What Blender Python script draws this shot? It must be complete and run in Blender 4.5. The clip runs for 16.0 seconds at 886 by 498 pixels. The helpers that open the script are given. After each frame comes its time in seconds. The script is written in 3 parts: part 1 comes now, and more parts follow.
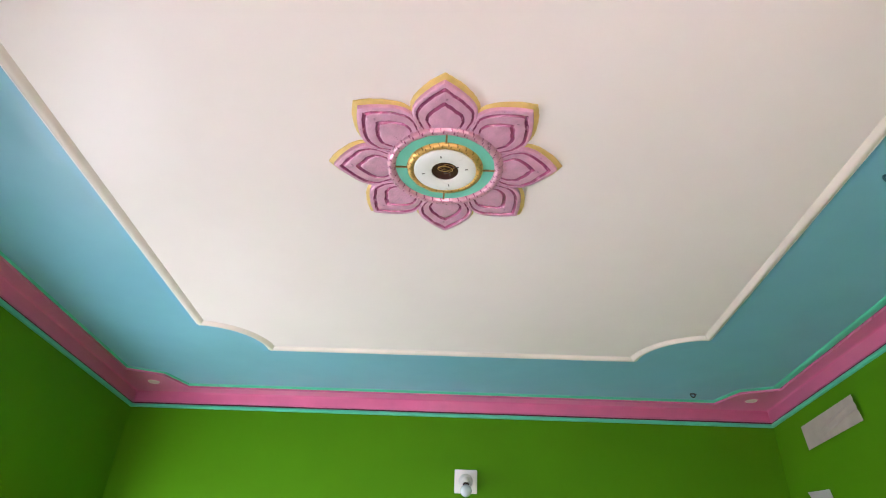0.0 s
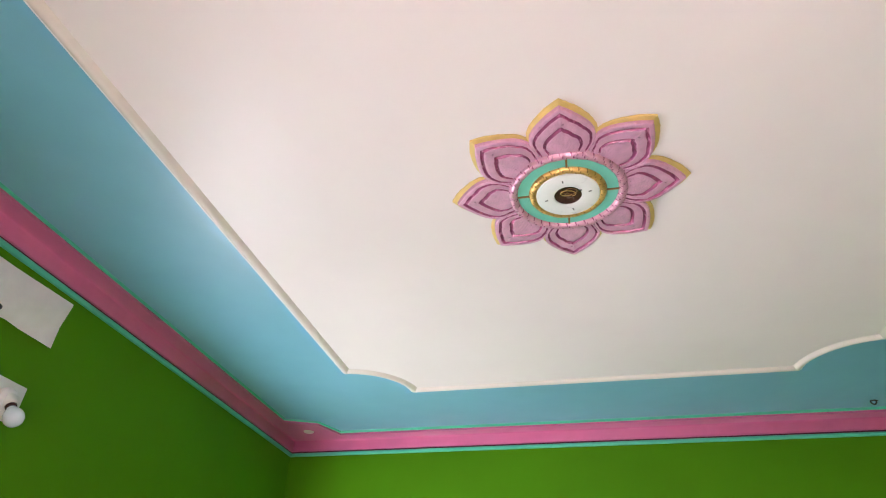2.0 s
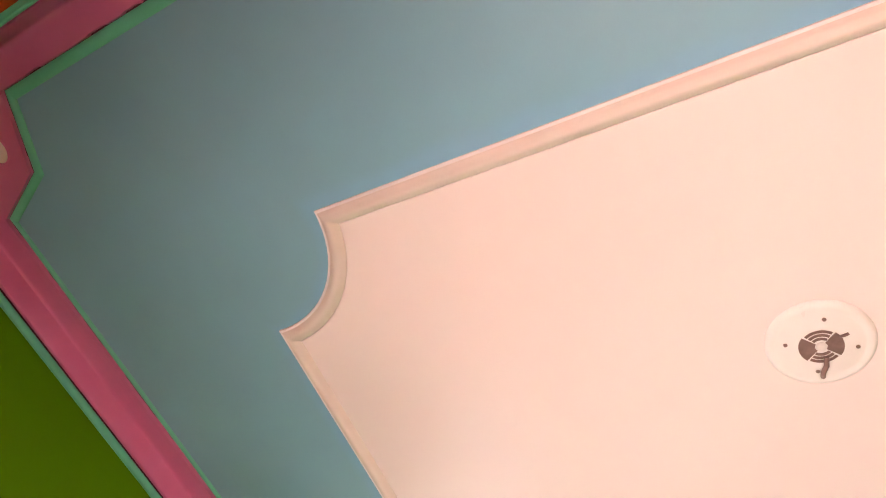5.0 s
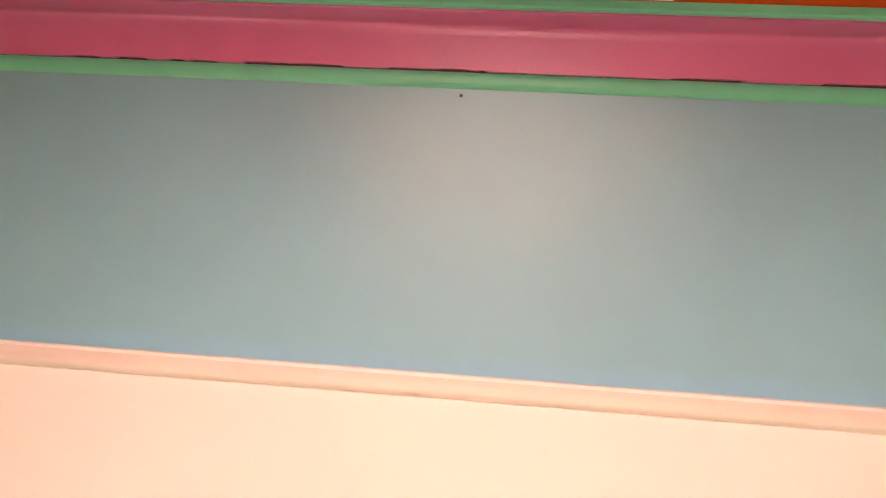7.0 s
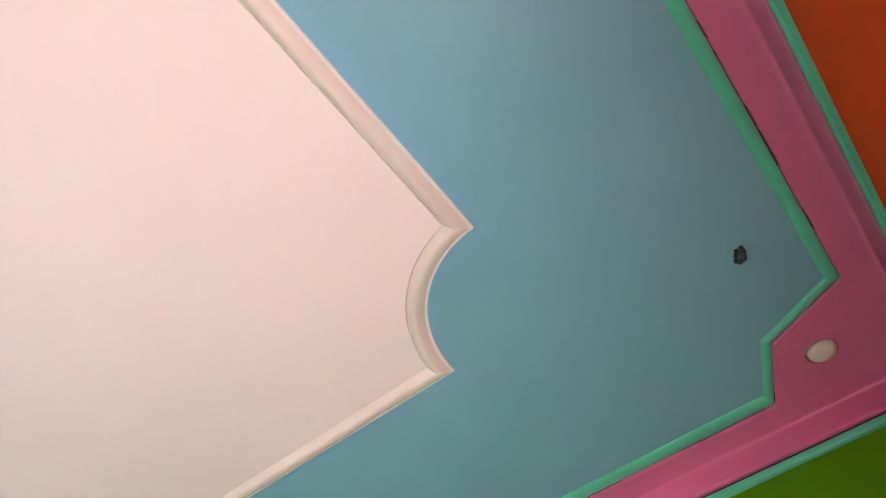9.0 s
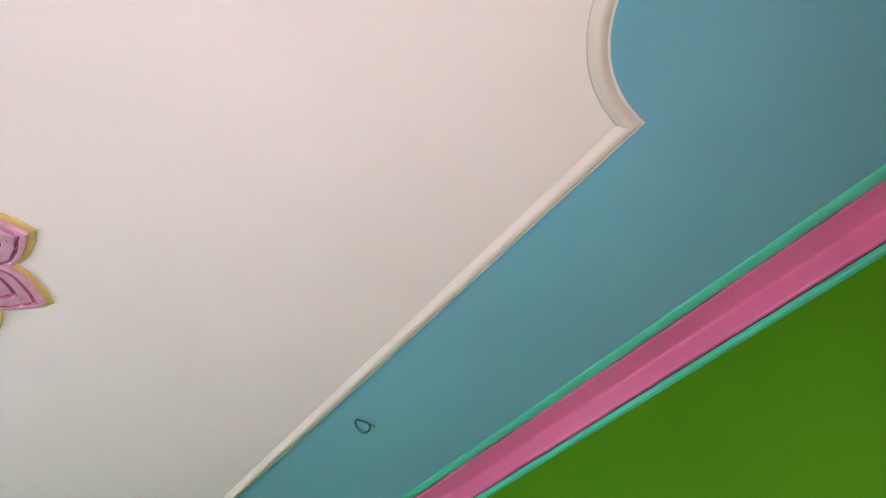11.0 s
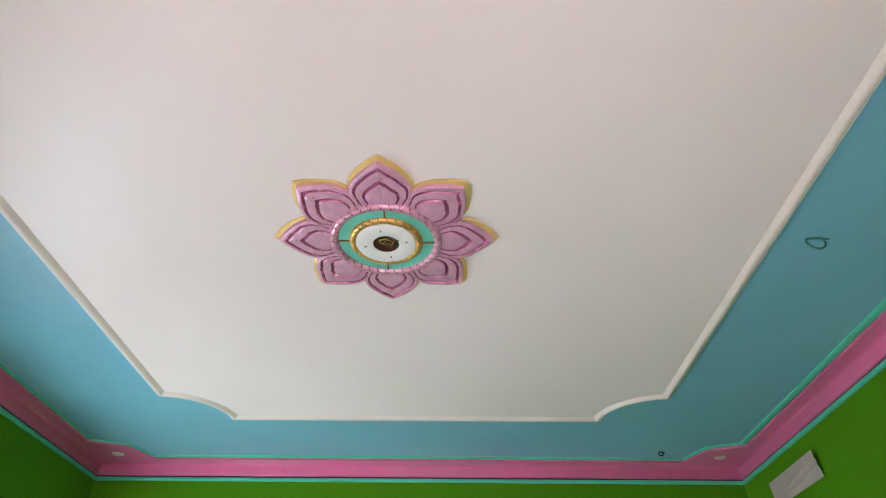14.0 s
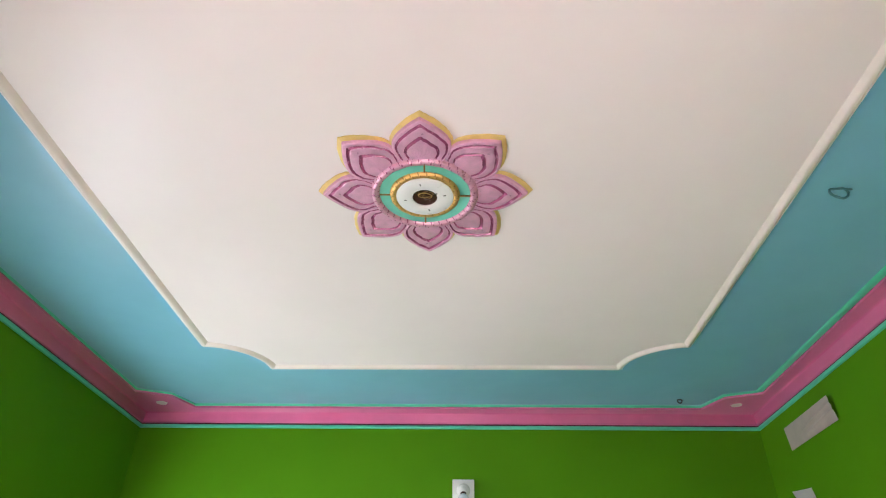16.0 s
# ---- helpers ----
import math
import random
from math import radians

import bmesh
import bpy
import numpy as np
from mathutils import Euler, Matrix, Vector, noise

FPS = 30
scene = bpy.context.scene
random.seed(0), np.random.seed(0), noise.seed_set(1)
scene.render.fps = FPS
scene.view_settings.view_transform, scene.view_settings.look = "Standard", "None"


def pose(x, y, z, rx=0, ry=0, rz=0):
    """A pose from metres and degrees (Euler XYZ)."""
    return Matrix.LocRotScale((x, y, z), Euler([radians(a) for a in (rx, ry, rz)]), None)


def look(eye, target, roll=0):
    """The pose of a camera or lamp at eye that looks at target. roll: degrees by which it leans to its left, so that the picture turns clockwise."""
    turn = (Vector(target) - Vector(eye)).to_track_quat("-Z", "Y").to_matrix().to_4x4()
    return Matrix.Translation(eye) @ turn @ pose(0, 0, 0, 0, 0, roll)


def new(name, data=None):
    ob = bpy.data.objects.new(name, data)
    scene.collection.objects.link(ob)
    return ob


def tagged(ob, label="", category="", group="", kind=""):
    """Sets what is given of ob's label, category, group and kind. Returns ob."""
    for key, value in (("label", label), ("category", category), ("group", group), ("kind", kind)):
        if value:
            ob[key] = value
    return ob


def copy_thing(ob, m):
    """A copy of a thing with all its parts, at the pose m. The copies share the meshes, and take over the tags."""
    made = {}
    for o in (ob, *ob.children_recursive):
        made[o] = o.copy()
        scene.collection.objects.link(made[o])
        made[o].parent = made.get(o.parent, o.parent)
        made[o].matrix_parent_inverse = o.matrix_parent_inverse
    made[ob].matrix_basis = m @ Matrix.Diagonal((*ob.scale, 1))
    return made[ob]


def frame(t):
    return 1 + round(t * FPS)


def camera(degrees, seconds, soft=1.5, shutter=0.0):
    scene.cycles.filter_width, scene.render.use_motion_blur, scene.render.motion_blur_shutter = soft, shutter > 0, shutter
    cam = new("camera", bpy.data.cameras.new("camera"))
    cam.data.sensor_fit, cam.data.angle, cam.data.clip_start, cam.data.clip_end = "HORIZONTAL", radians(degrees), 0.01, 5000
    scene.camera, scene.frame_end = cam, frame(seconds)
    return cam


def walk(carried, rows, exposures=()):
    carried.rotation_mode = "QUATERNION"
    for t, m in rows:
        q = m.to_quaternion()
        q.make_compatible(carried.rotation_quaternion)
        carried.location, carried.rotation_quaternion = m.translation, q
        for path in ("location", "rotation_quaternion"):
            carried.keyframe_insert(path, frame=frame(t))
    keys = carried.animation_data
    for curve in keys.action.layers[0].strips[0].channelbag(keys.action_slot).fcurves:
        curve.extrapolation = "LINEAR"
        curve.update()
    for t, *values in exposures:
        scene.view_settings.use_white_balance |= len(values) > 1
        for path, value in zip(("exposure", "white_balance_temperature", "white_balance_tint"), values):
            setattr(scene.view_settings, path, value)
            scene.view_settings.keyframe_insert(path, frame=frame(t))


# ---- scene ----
cam = camera(70.49, 16.0, soft=1.1)
PATH = [
    (0.0, pose(0.0001, 0.0001, 1.5999, 122.698, -2.018, 0.222)),
    (0.5, pose(-0.0044, -0.0113, 1.5971, 123.739, -1.939, 0.912)),
    (1.0, pose(-0.0098, -0.0177, 1.5875, 124.449, -3.003, 2.557)),
    (1.5, pose(-0.0274, -0.0204, 1.5789, 124.567, -2.833, 6.733)),
    (2.0, pose(-0.0423, -0.0157, 1.5957, 125.126, -2.047, 13.050)),
    (2.5, pose(-0.0642, -0.0538, 1.6083, 126.485, -1.385, 20.745)),
    (3.0, pose(-0.0881, -0.1440, 1.5965, 128.383, -2.353, 27.637)),
    (3.5, pose(-0.1169, -0.2104, 1.6124, 132.524, -5.819, 31.508)),
    (3.7, pose(-0.1362, -0.2437, 1.6173, 133.878, -8.349, 32.862)),
    (5.8, pose(-0.1538, -0.4934, 1.7230, 164.748, -17.272, 14.107)),
    (6.0, pose(-0.1297, -0.4997, 1.7193, 167.922, -13.410, 10.464)),
    (6.5, pose(-0.0247, -0.4956, 1.7536, 172.650, -7.480, 5.011)),
    (7.0, pose(0.0550, -0.5234, 1.7731, 173.628, -4.941, -2.977)),
    (7.5, pose(0.1662, -0.5104, 1.7690, 173.353, -1.775, -17.425)),
    (8.0, pose(0.2882, -0.4875, 1.7650, 167.452, 1.032, -34.020) @ pose(0, 0, 0, 0, 0.42, 0)),
    (8.5, look((0.380, -0.487, 1.761), (0.979, -0.057, 3.620), -7.2)),
    (8.7, look((0.420, -0.489, 1.767), (1.152, -0.004, 3.564), -5.2)),
    (10.8, pose(0.4494, -0.1873, 1.6771, 138.636, 0.863, -41.601)),
    (11.0, pose(0.4350, -0.1880, 1.6767, 137.769, 0.509, -36.569)),
    (11.5, pose(0.3996, -0.1532, 1.6773, 135.859, 0.175, -27.143)),
    (12.0, pose(0.3715, -0.1394, 1.6677, 134.944, -0.237, -19.566)),
    (12.5, pose(0.2983, -0.1377, 1.6590, 132.414, -0.699, -13.642)),
    (13.0, pose(0.2716, -0.1144, 1.6490, 131.419, -1.058, -7.188)),
    (13.5, pose(0.2265, -0.0903, 1.6274, 129.740, -1.059, -2.043)),
    (14.0, pose(0.1673, -0.0835, 1.6112, 127.639, -0.508, 0.364)),
    (14.5, pose(0.1347, -0.1201, 1.5712, 124.764, -0.164, 1.537)),
    (15.0, pose(0.1049, -0.1452, 1.5491, 124.764, -0.428, 1.572)),
    (15.5, pose(0.0970, -0.1501, 1.5330, 123.592, -1.344, 2.787)),
    (16.0, pose(0.0826, -0.1537, 1.5179, 124.138, -0.816, 1.487)),
]
EXPOSURES = [
    (0.0, 3.21, 5830, 18), (2.5, 3.21, 5880, 19), (3.5, 3.11, 5980, 20), (5.8, 3.42, 8290, 43), (7.0, 3.50, 8710, 44),
    (8.0, 3.40, 8610, 44), (8.7, 3.21, 6490, 25), (10.8, 3.19, 5620, 15), (12.0, 3.11, 5540, 14), (13.0, 3.01, 5660, 15),
    (14.0, 2.94, 5610, 14), (14.5, 3.06, 5780, 16), (16.0, 3.16, 5830, 16),
]
walk(cam, PATH, EXPOSURES)

# ---- world, sun, window light ----
SUN_ELEVATION, SUN_AZIMUTH = 63.0, 182.0
world = bpy.data.worlds.new("sky")
scene.world = world
world.use_nodes = True
wn = world.node_tree.nodes
sky = wn.new("ShaderNodeTexSky")
sky.sky_type = "NISHITA"
sky.sun_disc = False
sky.sun_elevation = radians(SUN_ELEVATION)
sky.sun_rotation = radians(SUN_AZIMUTH)
wn["Background"].inputs["Strength"].default_value = 0.08
world.node_tree.links.new(sky.outputs["Color"], wn["Background"].inputs["Color"])

sun_data = bpy.data.lights.new("sun", "SUN")
sun_data.energy, sun_data.angle, sun_data.color = 5.0, radians(0.5), (1.0, 0.97, 0.93)
sun = new("sun", sun_data)
a, e = radians(SUN_AZIMUTH), radians(SUN_ELEVATION)
towards_sun = Vector((math.sin(a) * math.cos(e), math.cos(a) * math.cos(e), math.sin(e)))
sun.rotation_euler = towards_sun.to_track_quat("Z", "Y").to_euler()


def sky_lamp(name, eye, target, wide, high, watts, colour):
    data = bpy.data.lights.new(name, "AREA")
    data.shape, data.size, data.size_y, data.energy, data.color = "RECTANGLE", wide, high, watts, colour
    ob = new(name, data)
    ob.matrix_world = look(eye, target)
    return ob


# ---- plan: metres ----
H = 2.95                                    # blue ceiling
WEST, EAST, SOUTH, NORTH = -2.039, 1.989, -0.817, 3.875      # wall faces
RIDGE = dict(w=-2.017, e=1.967, s=-0.795, n=3.853)           # cornice face planes
EDGE = dict(w=-1.928, e=1.883, s=-0.713, n=3.762)            # joint of pink soffit and teal edging
PANEL = dict(w=-1.301, e=1.274, s=-0.144, n=3.155)           # outer line of the white moulding
DOOR = (-0.60, 0.70, 0.0, 2.12)             # opening in the south wall
WINDOW = (2.10, 3.40, 0.70, 2.08)           # opening in the west wall
sky_lamp("sky_light_door", (0.05, SOUTH - 0.16, 1.05), (0.05, 2.0, 1.05), 1.25, 2.05, 0.4, (0.86, 0.93, 1.0))
sky_lamp("sky_light_window", (WEST - 0.17, 2.72, 1.24), (1.0, 2.72, 1.30), 0.95, 1.02, 3.9, (0.90, 0.94, 1.0))


# ---- materials ----
def material(name, colour, rough=0.5, metal=0.0, grain=6.0, vary=0.06, fine=220.0, bump=0.02, wave=0.0, spec=0.5, coat=0.0, stain=None):
    """Paint or metal: broad and fine variation of the colour and gloss, brush grain and slow waviness as relief."""
    m = bpy.data.materials.new(name)
    m.use_nodes = True
    nt = m.node_tree
    b = nt.nodes["Principled BSDF"]
    geo = nt.nodes.new("ShaderNodeTexCoord")

    def tex(scale, detail=4.0, rough_=0.55):
        n = nt.nodes.new("ShaderNodeTexNoise")
        n.inputs["Scale"].default_value, n.inputs["Detail"].default_value, n.inputs["Roughness"].default_value = scale, detail, rough_
        nt.links.new(geo.outputs["Object"], n.inputs["Vector"])
        return n

    broad, small = tex(grain), tex(fine, 3.0)
    ramp = nt.nodes.new("ShaderNodeMapRange")
    ramp.inputs["From Min"].default_value, ramp.inputs["From Max"].default_value = 0.3, 0.7
    ramp.inputs["To Min"].default_value, ramp.inputs["To Max"].default_value = 1 - vary, 1 + vary
    nt.links.new(broad.outputs["Fac"], ramp.inputs["Value"])
    hsv = nt.nodes.new("ShaderNodeHueSaturation")
    hsv.inputs["Color"].default_value = (*colour, 1)
    nt.links.new(ramp.outputs["Result"], hsv.inputs["Value"])
    out = hsv.outputs["Color"]
    if stain:
        spots = tex(stain[1], 5.0, 0.6)
        cut = nt.nodes.new("ShaderNodeMapRange")
        cut.inputs["From Min"].default_value, cut.inputs["From Max"].default_value = stain[2], stain[2] + 0.12
        nt.links.new(spots.outputs["Fac"], cut.inputs["Value"])
        mix = nt.nodes.new("ShaderNodeMix")
        mix.data_type = "RGBA"
        nt.links.new(cut.outputs["Result"], mix.inputs["Factor"])
        nt.links.new(out, mix.inputs["A"])
        mix.inputs["B"].default_value = (*stain[0], 1)
        out = mix.outputs["Result"]
    nt.links.new(out, b.inputs["Base Color"])
    gloss = nt.nodes.new("ShaderNodeMapRange")
    gloss.inputs["To Min"].default_value, gloss.inputs["To Max"].default_value = max(rough - 0.08, 0.02), rough + 0.08
    nt.links.new(broad.outputs["Fac"], gloss.inputs["Value"])
    nt.links.new(gloss.outputs["Result"], b.inputs["Roughness"])
    b.inputs["Metallic"].default_value = metal
    b.inputs["Specular IOR Level"].default_value = spec
    b.inputs["Coat Weight"].default_value = coat
    b.inputs["Coat Roughness"].default_value = 0.15
    rel = nt.nodes.new("ShaderNodeBump")
    rel.inputs["Strength"].default_value, rel.inputs["Distance"].default_value = 0.6, bump * 0.01
    nt.links.new(small.outputs["Fac"], rel.inputs["Height"])
    if wave:
        slow = tex(2.3, 2.0)
        rel2 = nt.nodes.new("ShaderNodeBump")
        rel2.inputs["Strength"].default_value, rel2.inputs["Distance"].default_value = 1.0, wave
        nt.links.new(slow.outputs["Fac"], rel2.inputs["Height"])
        nt.links.new(rel.outputs["Normal"], rel2.inputs["Normal"])
        rel = rel2
    nt.links.new(rel.outputs["Normal"], b.inputs["Normal"])
    nt.links.new(rel.outputs["Normal"], b.inputs["Coat Normal"])
    return m


WHITE = material("white_ceiling_paint", (0.85, 0.78, 0.755), 0.41, grain=1.4, vary=0.03, bump=0.03, wave=0.018, spec=0.36)
MOULD = material("cream_moulding_paint", (0.76, 0.695, 0.625), 0.55, grain=9, vary=0.04, bump=0.04)
BLUE = material("sky_blue_ceiling_paint", (0.198, 0.460, 0.580), 0.33, grain=1.6, vary=0.06, bump=0.04, wave=0.012)
EDGE_WHITE = material("white_brush_edge_paint", (0.86, 0.84, 0.82), 0.45, grain=12, vary=0.05, bump=0.05)
PINK = material("pink_cornice_paint", (0.69, 0.168, 0.338), 0.34, grain=7, vary=0.06, bump=0.08, coat=0.3)
RING_TEAL = material("pale_sea_green_paint", (0.175, 0.565, 0.43), 0.45, grain=14, vary=0.05, bump=0.05)
TEAL = material("sea_green_trim_paint", (0.10, 0.575, 0.375), 0.38, grain=8, vary=0.07, bump=0.06)
GREEN = material("lime_green_wall_paint", (0.073, 0.228, 0.0), 0.6, grain=2.0, vary=0.06, bump=0.06, wave=0.006, spec=0.1)
RED = material("orange_red_wall_paint", (0.74, 0.066, 0.004), 0.6, grain=2.2, vary=0.06, bump=0.06, wave=0.006, spec=0.12)
FLOOR = material("pale_stone_floor", (0.35, 0.30, 0.265), 0.4, grain=3.0, vary=0.12, bump=0.05)
EARTH = material("dry_ground", (0.54, 0.47, 0.39), 0.9, grain=0.8, vary=0.2, fine=40, bump=1.0)
ROSE = material("metallic_rose_paint", (0.74, 0.38, 0.56), 0.30, metal=0.22, grain=30, vary=0.12, fine=130, bump=0.48, spec=0.8, coat=0.7)
ROSE_LINE = material("deep_magenta_paint", (0.46, 0.11, 0.25), 0.26, metal=0.2, grain=44, vary=0.18, fine=110, bump=0.5, spec=0.9, coat=0.8)
ROPE_ROSE = material("dusky_rose_paint", (0.72, 0.37, 0.49), 0.30, metal=0.35, grain=40, vary=0.16, fine=110, bump=0.4, coat=0.4)
OCHRE = material("ochre_gold_paint", (0.70, 0.52, 0.17), 0.45, metal=0.1, grain=24, vary=0.10, fine=160, bump=0.12)
GOLD = material("metallic_gold_paint", (0.78, 0.49, 0.15), 0.40, metal=0.75, grain=30, vary=0.15, fine=120, bump=0.12)
BRONZE = material("bronze_paint", (0.36, 0.19, 0.06), 0.32, metal=0.6, grain=40, vary=0.15)
DISC = material("white_enamel", (0.82, 0.83, 0.80), 0.3, grain=14, vary=0.02, bump=0.01)
DARK = material("dark_brown_cavity", (0.055, 0.022, 0.018), 0.25, grain=40, vary=0.3)
SLOT = material("black_slot", (0.012, 0.012, 0.012), 0.5)
VENT = material("grey_brown_grille", (0.22, 0.15, 0.13), 0.4, metal=0.1, grain=40, vary=0.2)
PLASTIC = material("white_plastic", (0.74, 0.73, 0.70), 0.32, grain=20, vary=0.03, bump=0.01)
JOINT_SHADE = material("maroon_joint_shade", (0.09, 0.012, 0.03), 0.6, grain=40, vary=0.3)
CREAM = material("ivory_plastic", (0.70, 0.66, 0.54), 0.38, grain=20, vary=0.03, bump=0.01)
SHEET = material("white_paper_sheet", (0.80, 0.75, 0.72), 0.5, grain=10, vary=0.06, bump=0.06)
LAMP_WHITE = material("frosted_bulb_glass", (0.66, 0.71, 0.76), 0.12, grain=20, vary=0.02, bump=0.005)
DOWN = material("pale_lamp_cover", (0.76, 0.70, 0.62), 0.4, grain=20, vary=0.03)
GREY_SHEET = material("grey_brown_sheet", (0.40, 0.345, 0.30), 0.32, grain=10, vary=0.10, bump=0.05)
HOOK = material("teal_painted_iron", (0.07, 0.21, 0.22), 0.45, metal=0.3, grain=40, vary=0.2)
IRON = material("dark_iron", (0.05, 0.05, 0.045), 0.5, metal=0.6, grain=60, vary=0.3)


def edge_fade(m, tone, cut):
    """A brighter blue that fades out with distance from the edge of the white panel."""
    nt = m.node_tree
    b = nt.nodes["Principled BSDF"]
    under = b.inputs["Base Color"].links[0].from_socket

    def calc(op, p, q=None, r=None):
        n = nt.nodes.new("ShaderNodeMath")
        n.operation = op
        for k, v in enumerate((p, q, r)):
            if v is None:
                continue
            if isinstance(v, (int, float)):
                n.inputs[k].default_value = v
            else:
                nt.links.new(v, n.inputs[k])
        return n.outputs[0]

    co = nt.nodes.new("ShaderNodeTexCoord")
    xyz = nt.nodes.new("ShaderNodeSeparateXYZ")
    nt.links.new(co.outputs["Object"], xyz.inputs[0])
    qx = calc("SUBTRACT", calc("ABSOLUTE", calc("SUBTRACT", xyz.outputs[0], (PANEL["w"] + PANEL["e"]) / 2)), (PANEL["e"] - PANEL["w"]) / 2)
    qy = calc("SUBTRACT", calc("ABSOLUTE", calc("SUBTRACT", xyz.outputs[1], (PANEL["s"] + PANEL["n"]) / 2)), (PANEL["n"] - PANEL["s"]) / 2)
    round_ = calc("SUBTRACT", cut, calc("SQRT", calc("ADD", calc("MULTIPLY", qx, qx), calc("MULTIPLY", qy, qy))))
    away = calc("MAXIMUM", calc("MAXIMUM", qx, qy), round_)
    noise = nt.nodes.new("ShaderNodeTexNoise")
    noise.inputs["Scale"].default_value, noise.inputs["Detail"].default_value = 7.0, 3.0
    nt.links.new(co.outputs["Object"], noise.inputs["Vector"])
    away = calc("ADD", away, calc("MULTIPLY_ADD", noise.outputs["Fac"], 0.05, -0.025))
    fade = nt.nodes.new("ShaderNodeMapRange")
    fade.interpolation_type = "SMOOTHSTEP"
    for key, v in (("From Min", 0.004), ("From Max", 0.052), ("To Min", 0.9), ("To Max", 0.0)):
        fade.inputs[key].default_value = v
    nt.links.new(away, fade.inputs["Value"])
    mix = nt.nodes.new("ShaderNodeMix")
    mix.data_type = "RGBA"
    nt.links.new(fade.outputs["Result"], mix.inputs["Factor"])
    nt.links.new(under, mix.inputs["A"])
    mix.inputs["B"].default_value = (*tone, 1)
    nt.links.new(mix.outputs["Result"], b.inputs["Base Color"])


edge_fade(BLUE, (0.195, 0.475, 0.66), 0.287)


# ---- mesh helpers ----
def finish(name, bm, mat, smooth=False):
    bmesh.ops.recalc_face_normals(bm, faces=bm.faces)
    me = bpy.data.meshes.new(name)
    bm.to_mesh(me)
    bm.free()
    for m in mat if isinstance(mat, (list, tuple)) else (mat,):
        me.materials.append(m)
    if smooth:
        for p in me.polygons:
            p.use_smooth = True
    return new(name, me)


def part(name, bm, mat, parent, label="", smooth=False, at=None):
    ob = finish(name, bm, mat, smooth)
    ob.parent = parent
    if at is not None:
        ob.matrix_basis = at
    if label:
        tagged(ob, label)
    return ob


def base(name, at, label, category, group="", kind=""):
    ob = new(name)
    ob.empty_display_size = 0.05
    ob.matrix_basis = at
    return tagged(ob, label, category, group, kind)


def add_box(bm, lo, hi, bevel=0.0):
    got = bmesh.ops.create_cube(bm, size=1.0)["verts"]
    for v in got:
        v.co = Vector([l + (c + 0.5) * (u - l) for l, u, c in zip(lo, hi, v.co)])
    if bevel:
        edges = {e for v in got for e in v.link_edges}
        bmesh.ops.bevel(bm, geom=list(edges), offset=bevel, segments=2, affect="EDGES", profile=0.5)
    return bm


def add_lathe(bm, profile, steps=48, rib=None):
    """Turns (radius, z) points about z; rib(angle, k) may move a point outwards."""
    rings = []
    for k, (r, z) in enumerate(profile):
        ring = []
        for i in range(steps):
            ang = 2 * math.pi * i / steps
            dr, dz = rib(ang, k) if rib else (0, 0)
            ring.append(bm.verts.new(((r + dr) * math.cos(ang), (r + dr) * math.sin(ang), z + dz)))
        rings.append(ring)
    for a_, b_ in zip(rings, rings[1:]):
        for i in range(steps):
            j = (i + 1) % steps
            bm.faces.new((a_[i], a_[j], b_[j], b_[i]))
    return rings


def disc(bm, profile, steps=48, close=True):
    rings = add_lathe(bm, profile, steps)
    if close:
        bm.faces.new(rings[-1])
    return rings


def tube(points, radius, sides=8):
    """A closed tube along points."""
    bm = bmesh.new()
    pts = [Vector(p) for p in points]
    rings = []
    for i, p in enumerate(pts):
        d = (pts[min(i + 1, len(pts) - 1)] - pts[max(i - 1, 0)]).normalized()
        s = d.cross(Vector((0.31, 0.2, 0.93))).normalized()
        t = d.cross(s)
        rings.append([bm.verts.new(p + radius * (math.cos(w) * s + math.sin(w) * t)) for w in (2 * math.pi * k / sides for k in range(sides))])
    for a_, b_ in zip(rings, rings[1:]):
        for k in range(sides):
            bm.faces.new((a_[k], a_[(k + 1) % sides], b_[(k + 1) % sides], b_[k]))
    bm.faces.new(rings[0])
    bm.faces.new(rings[-1])
    return bm


def offset_loop(pts, widths):
    """A closed loop of (x, y), counter-clockwise, moved inwards edge by edge; edge i runs from point i to i + 1."""
    n, out = len(pts), []
    for i in range(n):
        lines = []
        for k in (i - 1, i):
            p, q = Vector(pts[k % n]), Vector(pts[(k + 1) % n])
            d = (q - p).normalized()
            nrm = Vector((-d.y, d.x))
            w = widths[k % n] if isinstance(widths, (list, tuple)) else widths
            lines.append((p + nrm * w, d))
        (p1, d1), (p2, d2) = lines
        cr = d1.x * d2.y - d1.y * d2.x
        if abs(cr) < 1e-4:
            out.append(p2)
        else:
            s = ((p2.x - p1.x) * d2.y - (p2.y - p1.y) * d2.x) / cr
            out.append(p1 + d1 * s)
    return [(v.x, v.y) for v in out]


def slab(loops, low, high):
    """A flat slab between an outer loop and holes."""
    bm = bmesh.new()
    edges = []
    for loop in loops:
        vs = [bm.verts.new((x, y, low)) for x, y in loop]
        edges += [bm.edges.new((vs[i], vs[(i + 1) % len(vs)])) for i in range(len(vs))]
    bmesh.ops.triangle_fill(bm, use_beauty=True, use_dissolve=False, edges=edges)
    got = bmesh.ops.extrude_face_region(bm, geom=bm.faces[:])
    for v in got["geom"]:
        if isinstance(v, bmesh.types.BMVert):
            v.co.z = high
    return bm


def circle(cx, cy, r, n=28):
    return [(cx + r * math.cos(2 * math.pi * i / n), cy + r * math.sin(2 * math.pi * i / n)) for i in range(n)]


